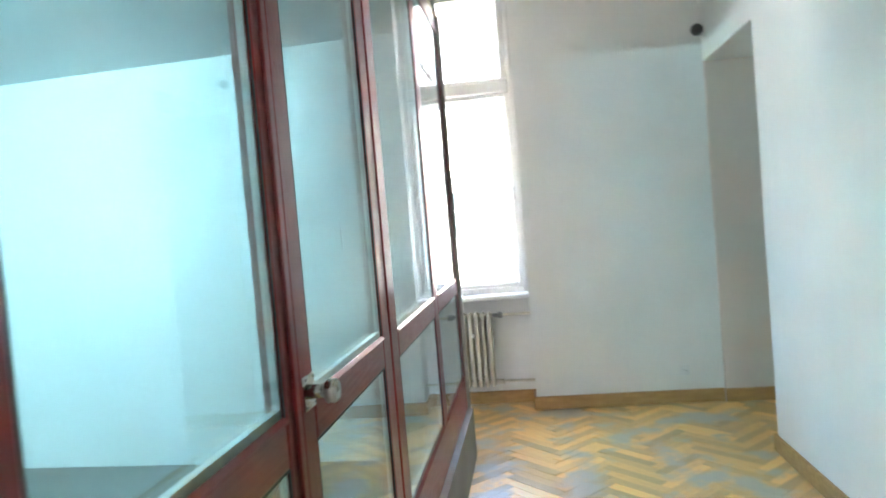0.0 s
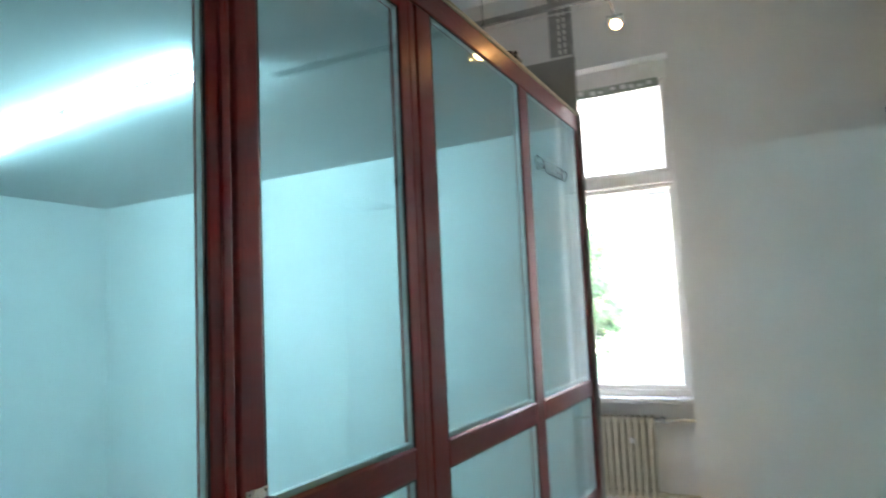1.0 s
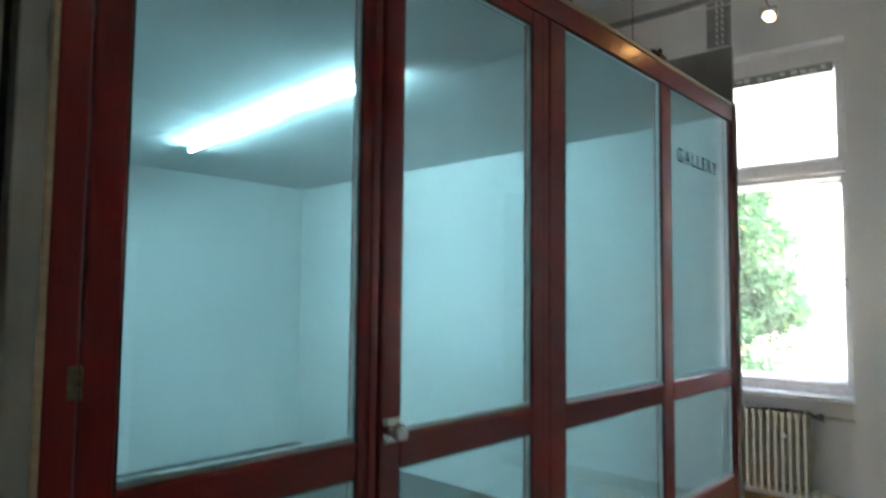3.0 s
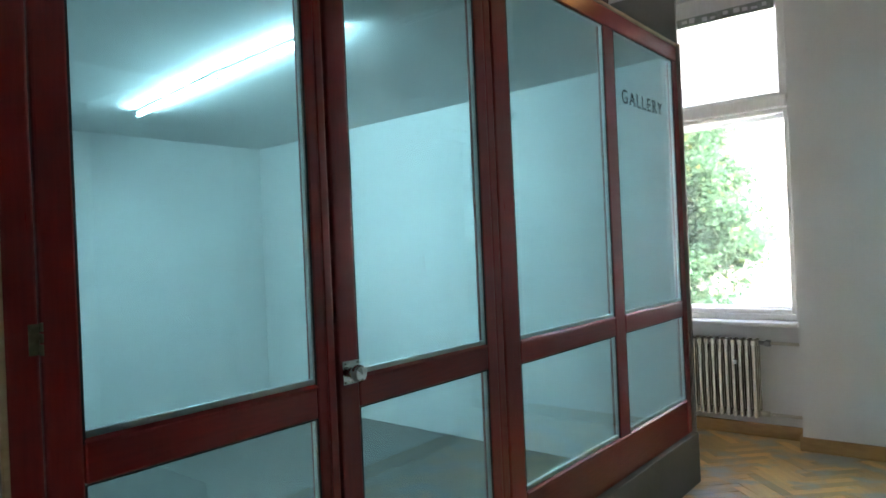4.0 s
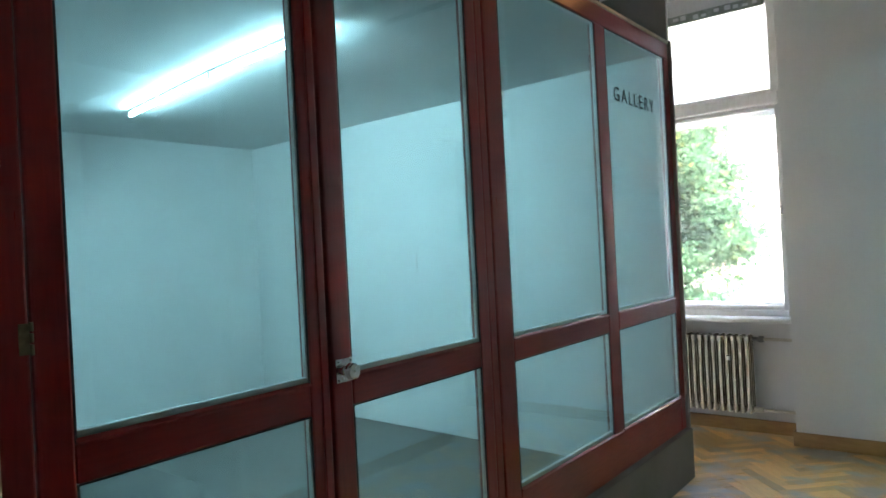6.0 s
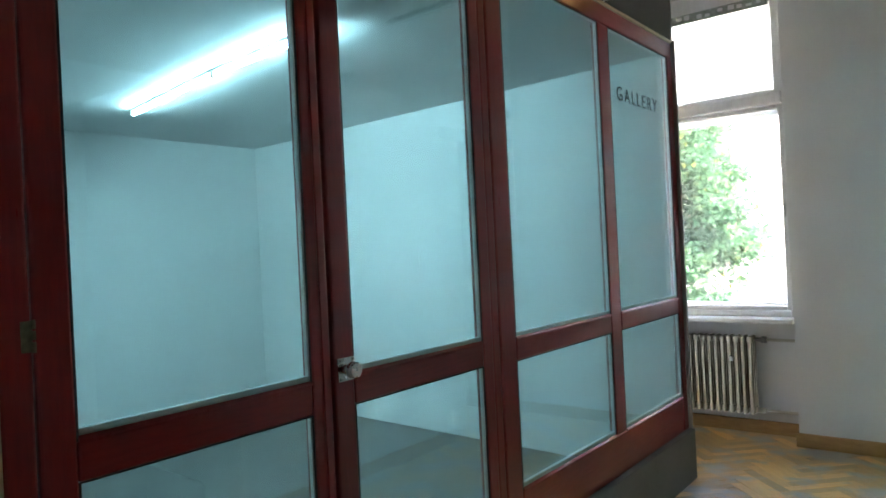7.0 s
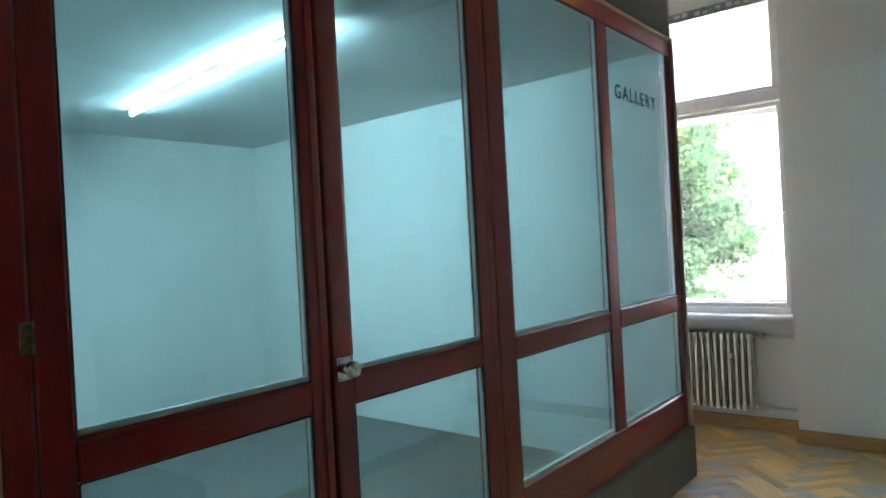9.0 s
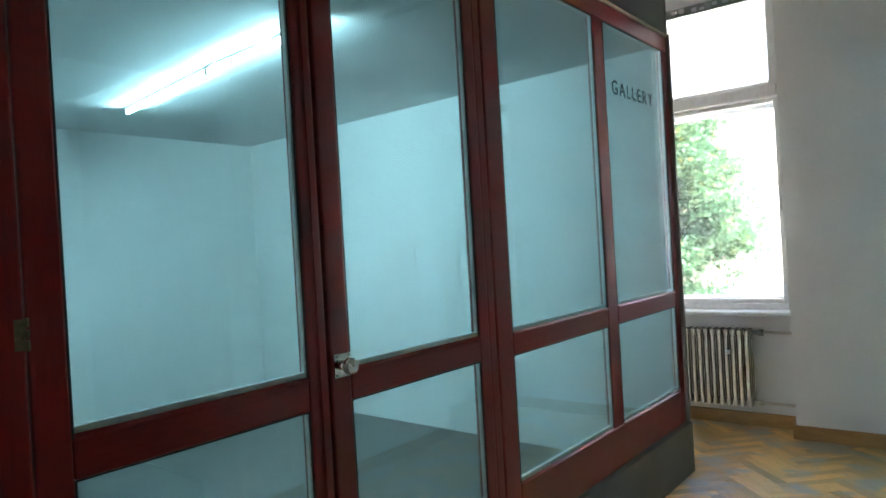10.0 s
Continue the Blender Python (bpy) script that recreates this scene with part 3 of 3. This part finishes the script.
slotted_post()
for x, y in ((-0.30, 3.95), (-0.42, 3.02), (-0.36, 2.72)):
    w = base("suspension_wire", (x, y, 2.952), "thin dark suspension wire from ceiling to gallery box", "wire", "suspension wires")
    part("wire", rod((x, y, 2.955), (x, y, TOP), 0.0028, seg=8), BLACK, w)
    part("anchor", rod((x, y, 2.952), (x, y, 2.975), 0.012, seg=10), BLACK, w)
for y in (2.70, 3.70):
    c = base("clamp", (-0.03, y, Z_TOP + 0.022), "small black clamp on the partition capping", "clamp", "partition clamps")
    part("body", box(-0.06, 0.0, y - 0.045, y + 0.045, Z_TOP + 0.0225, Z_TOP + 0.055, 0.006), BLACK, c)
    part("screw", rod((-0.03, y + 0.02, Z_TOP + 0.05), (-0.03, y + 0.02, Z_TOP + 0.095), 0.012, seg=10), BLACK, c)
    part("lever", box(-0.042, -0.018, y - 0.075, y + 0.03, Z_TOP + 0.056, Z_TOP + 0.07, 0.004), BLACK, c)

sensor = base("wall_detector", (RIGHT_X, 5.70, 2.90), "black round detector on the wall above the opening", "detector")
part("arm", rod((RIGHT_X, 5.72, 2.86), (RIGHT_X - 0.04, 5.70, 2.88), 0.016, seg=12), PVC, sensor, "short pale wall arm")
bm = bmesh.new()
bmesh.ops.create_uvsphere(bm, u_segments=24, v_segments=14, radius=0.047)
bmesh.ops.translate(bm, vec=(RIGHT_X - 0.07, 5.68, 2.90), verts=bm.verts)
part("housing", bm, BLACK, sensor, smooth=True)

socket = base("wall_socket", (1.655, WALL_Y, 0.264), "white double wall socket low on the plaster", "socket")
part("plate", box(1.615, 1.695, WALL_Y - 0.012, WALL_Y, 0.224, 0.304, 0.006, 2), PVC, socket)
for x in (1.645, 1.665):
    part("hole", rod((x, WALL_Y - 0.0135, 0.264), (x, WALL_Y - 0.011, 0.264), 0.004, seg=8), BLACK, socket)

# ---- outside ----
GROUND = -1.3
bm = bmesh.new()
bmesh.ops.create_grid(bm, x_segments=8, y_segments=8, size=600)
bmesh.ops.translate(bm, vec=(0, 560, GROUND), verts=bm.verts)
tagged(part("ground", bm, ASPHALT), "pale grey street paving outside the window", "street", kind="structure")


def house(x0, x1, xs, y, render_mat, label):
    """A terraced house: two rows of windows cut through its front, a cornice and a roof."""
    h = base("apartment_house", ((x0 + x1) / 2, y, GROUND), label, "house", "street houses")
    floors = [(0.8, 2.9), (6.8, 8.9)]
    bm = bmesh.new()
    top = 11.0
    edge = x0
    for x in xs:
        box_bm(bm, edge, x, y, y + 0.5, GROUND, top)
        zlo = GROUND
        for z0, z1 in floors:
            box_bm(bm, x, x + 1.5, y, y + 0.5, zlo, z0)
            zlo = z1
        box_bm(bm, x, x + 1.5, y, y + 0.5, zlo, top)
        edge = x + 1.5
    box_bm(bm, edge, x1, y, y + 0.5, GROUND, top)
    box_bm(bm, x0, x0 + 0.4, y + 0.5, y + 8, GROUND, top)
    box_bm(bm, x1 - 0.4, x1, y + 0.5, y + 8, GROUND, top)
    part("wall", bm, render_mat, h)
    part("roof", box(x0, x1 - 0.01, y - 0.4, y + 8, top, top + 0.5, 0.1), BROWNTRIM, h)
    part("cornice", box(x0 + 0.01, x1 - 0.01, y - 0.2, y, 3.4, 3.6, 0.03), render_mat, h)
    for x in xs:
        for z0, z1 in floors:
            bm = box(x, x + 0.07, y + 0.1, y + 0.2, z0, z1)
            box_bm(bm, x + 1.43, x + 1.5, y + 0.1, y + 0.2, z0, z1)
            box_bm(bm, x + 0.07, x + 1.43, y + 0.1, y + 0.2, z0, z0 + 0.07)
            box_bm(bm, x + 0.07, x + 1.43, y + 0.1, y + 0.2, z1 - 0.07, z1)
            box_bm(bm, x + 0.07, x + 1.43, y + 0.1, y + 0.2, z0 + 1.2, z0 + 1.3)
            box_bm(bm, x + 0.62, x + 0.88, y + 0.1, y + 0.2, z0 + 0.07, z1 - 0.07)
            frame_part = part("window", bm, WHITEWOOD, h)
            part("pane", box(x + 0.07, x + 1.43, y + 0.21, y + 0.23, z0 + 0.07, z1 - 0.07), FARGLASS, frame_part)
            part("sill", box(x - 0.08, x + 1.58, y - 0.08, y - 0.002, z0 - 0.10, z0 - 0.02, 0.015), render_mat, frame_part)
    return h


pale_house = house(-6.45, 14.0, [-3.0 + 3.6 * k for k in range(5)], 30.0, FACADE, "pale rendered apartment house across the street")
part("curtain", box(-2.93, -2.72, 30.202, 30.207, 0.9, 1.95), CURTAIN, pale_house, "red curtain")
house(-24.0, -6.46, [-22.6 + 3.6 * k for k in range(5)], 29.7, PINKRENDER, "faded pink apartment house behind the tree")


def tree(x, y, height, seed, spread):
    rnd = random.Random(seed)
    t = base("street_tree", (x, y, GROUND), "leafy green street tree with some yellowing leaves", "tree", "street trees")
    bm = bmesh.new()
    top = Vector((x, y, GROUND + height))
    rod_bm(bm, (x, y, GROUND), (x + 0.1, y, GROUND + height * 0.45), 0.17, 0.12, 10)
    rod_bm(bm, (x + 0.1, y, GROUND + height * 0.45), top - Vector((0, 0, 0.6)), 0.12, 0.03, 8)
    tips = []
    # boughs in uneven tiers: (share of the height, reach)
    tiers = ((0.10, 0.5), (0.26, 1.15), (0.37, 1.40), (0.46, 1.02), (0.57, 1.38), (0.66, 0.92), (0.80, 0.85), (1.0, 0.3))
    for k in range(66):
        f = rnd.uniform(0.22, 0.95)
        z = GROUND + height * f
        a = rnd.uniform(0, 6.283)
        lo = max(q for q in tiers if q[0] <= f)
        hi = min(q for q in tiers if q[0] > f)
        reach = spread * (lo[1] + (hi[1] - lo[1]) * (f - lo[0]) / (hi[0] - lo[0])) * rnd.uniform(0.45, 1.0)
        s = Vector((x + 0.06, y, z - 0.3))
        e = Vector((x + math.cos(a) * reach, y + math.sin(a) * reach, z + rnd.uniform(-0.35, 0.15)))
        rod_bm(bm, s, e, 0.035, 0.01, 6)
        tips.append((s, e))
    part("trunk", bm, BARK, t)
    verts, faces = [], []
    for s, e in tips:
        for _ in range(9):
            c = s.lerp(e, rnd.uniform(0.45, 1.08)) + Vector([rnd.gauss(0, 0.20) for _ in range(3)])
            for _ in range(105):
                o = c + Vector([rnd.gauss(0, 0.17), rnd.gauss(0, 0.17), rnd.gauss(0, 0.13)])
                u = Vector([rnd.gauss(0, 1), rnd.gauss(0, 1), rnd.gauss(0, 0.6)]).normalized()
                w = u.cross(Vector([rnd.gauss(0, 1), rnd.gauss(0, 1), rnd.gauss(0, 1)])).normalized()
                ln = rnd.uniform(0.045, 0.085)
                i = len(verts)
                verts += [o - u * ln, o + w * ln * 0.55, o + u * ln, o - w * ln * 0.55]
                faces.append((i, i + 1, i + 2, i + 3))
    me = bpy.data.meshes.new("crown")
    me.from_pydata(verts, [], faces)
    me.materials.append(LEAF)
    crown = new("crown", me)
    crown.parent = t
    crown.matrix_parent_inverse = t.matrix_basis.inverted()


tree(-3.80, 14.0, 6.4, 3, 1.84)


def parked_car(x, y):
    c = base("parked_car", (x, y, GROUND), "silver car parked in the street", "car", "parked cars")
    bm = box(x - 2.1, x + 2.1, y - 0.85, y + 0.85, GROUND + 0.25, GROUND + 0.85, 0.12, 3)
    part("body", bm, CARPAINT, c, smooth=True)
    bm = box(x - 1.3, x + 1.1, y - 0.75, y + 0.75, GROUND + 0.8, GROUND + 1.42, 0.2, 3)
    part("cabin", bm, CARGLASS, c, "glazed cabin", smooth=True)
    part("roof", box(x - 1.0, x + 0.8, y - 0.68, y + 0.68, GROUND + 1.40, GROUND + 1.46, 0.03), CARPAINT, c)
    for dx in (-1.3, 1.3):
        for dy in (-0.86, 0.70):
            part("wheel", rod((x + dx, y + dy, GROUND + 0.32), (x + dx, y + dy + 0.16, GROUND + 0.32), 0.32, seg=20), BLACK, c)


parked_car(-3.3, 22.0)
parked_car(-8.3, 22.0)


# ---- parquet blocks ----
def parquet():
    holder = base("floor", (0, 0, 0), "worn herringbone oak parquet, orange and grey", "floor", kind="structure")
    w, n = 0.07, 6
    length = w * n
    gap = 0.0007
    turn = Matrix.Rotation(radians(45), 4, "Z")
    bm = bmesh.new()
    box_bm(bm, -length / 2 + gap, length / 2 - gap, -w / 2 + gap, w / 2 - gap, -0.02, 0.0)
    block = mesh_of("parquet_block", bm, OAK)
    rest_v, rest_f = [], []
    src_v = [v.co.copy() for v in block.vertices]
    src_f = [tuple(f.vertices) for f in block.polygons]
    rnd = random.Random(7)
    count = 0
    for j in range(-40, 41):
        for i in range(-150, 150):
            ox, oy = (i + n * j) * w, (i - n * j) * w
            for kind in (0, 1):
                if kind == 0:
                    cx, cy, ang = ox + length / 2, oy + w / 2, 0
                else:
                    cx, cy, ang = ox + w / 2, oy + w + length / 2, 90
                p = turn @ Vector((cx, cy, 0))
                main = -0.25 < p.x < RIGHT_X + 0.2 and -4.1 < p.y < WALL_Y
                bay = BAY_L - 0.2 < p.x < 2.7 and 4.9 < p.y < BAY_BACK + 0.25
                if not (main or bay):
                    continue
                m = Matrix.Translation((p.x, p.y, rnd.uniform(-0.0012, 0.0))) @ pose(0, 0, 0, rnd.gauss(0, 0.40), rnd.gauss(0, 0.25), 45 + ang)
                if p.y > 2.9 and count < 300:
                    ob = new("parquet_block", block)
                    ob.parent = holder
                    ob.matrix_basis = m
                    count += 1
                else:
                    k = len(rest_v)
                    rest_v += [m @ v for v in src_v]
                    rest_f += [tuple(k + q for q in f) for f in src_f]
    me = bpy.data.meshes.new("parquet_rest")
    me.from_pydata(rest_v, [], rest_f)
    me.materials.append(OAK_REST)
    ob = new("parquet_rest", me)
    ob.parent = holder
    tagged(ob, "joined parquet blocks", kind="stuff")


parquet()
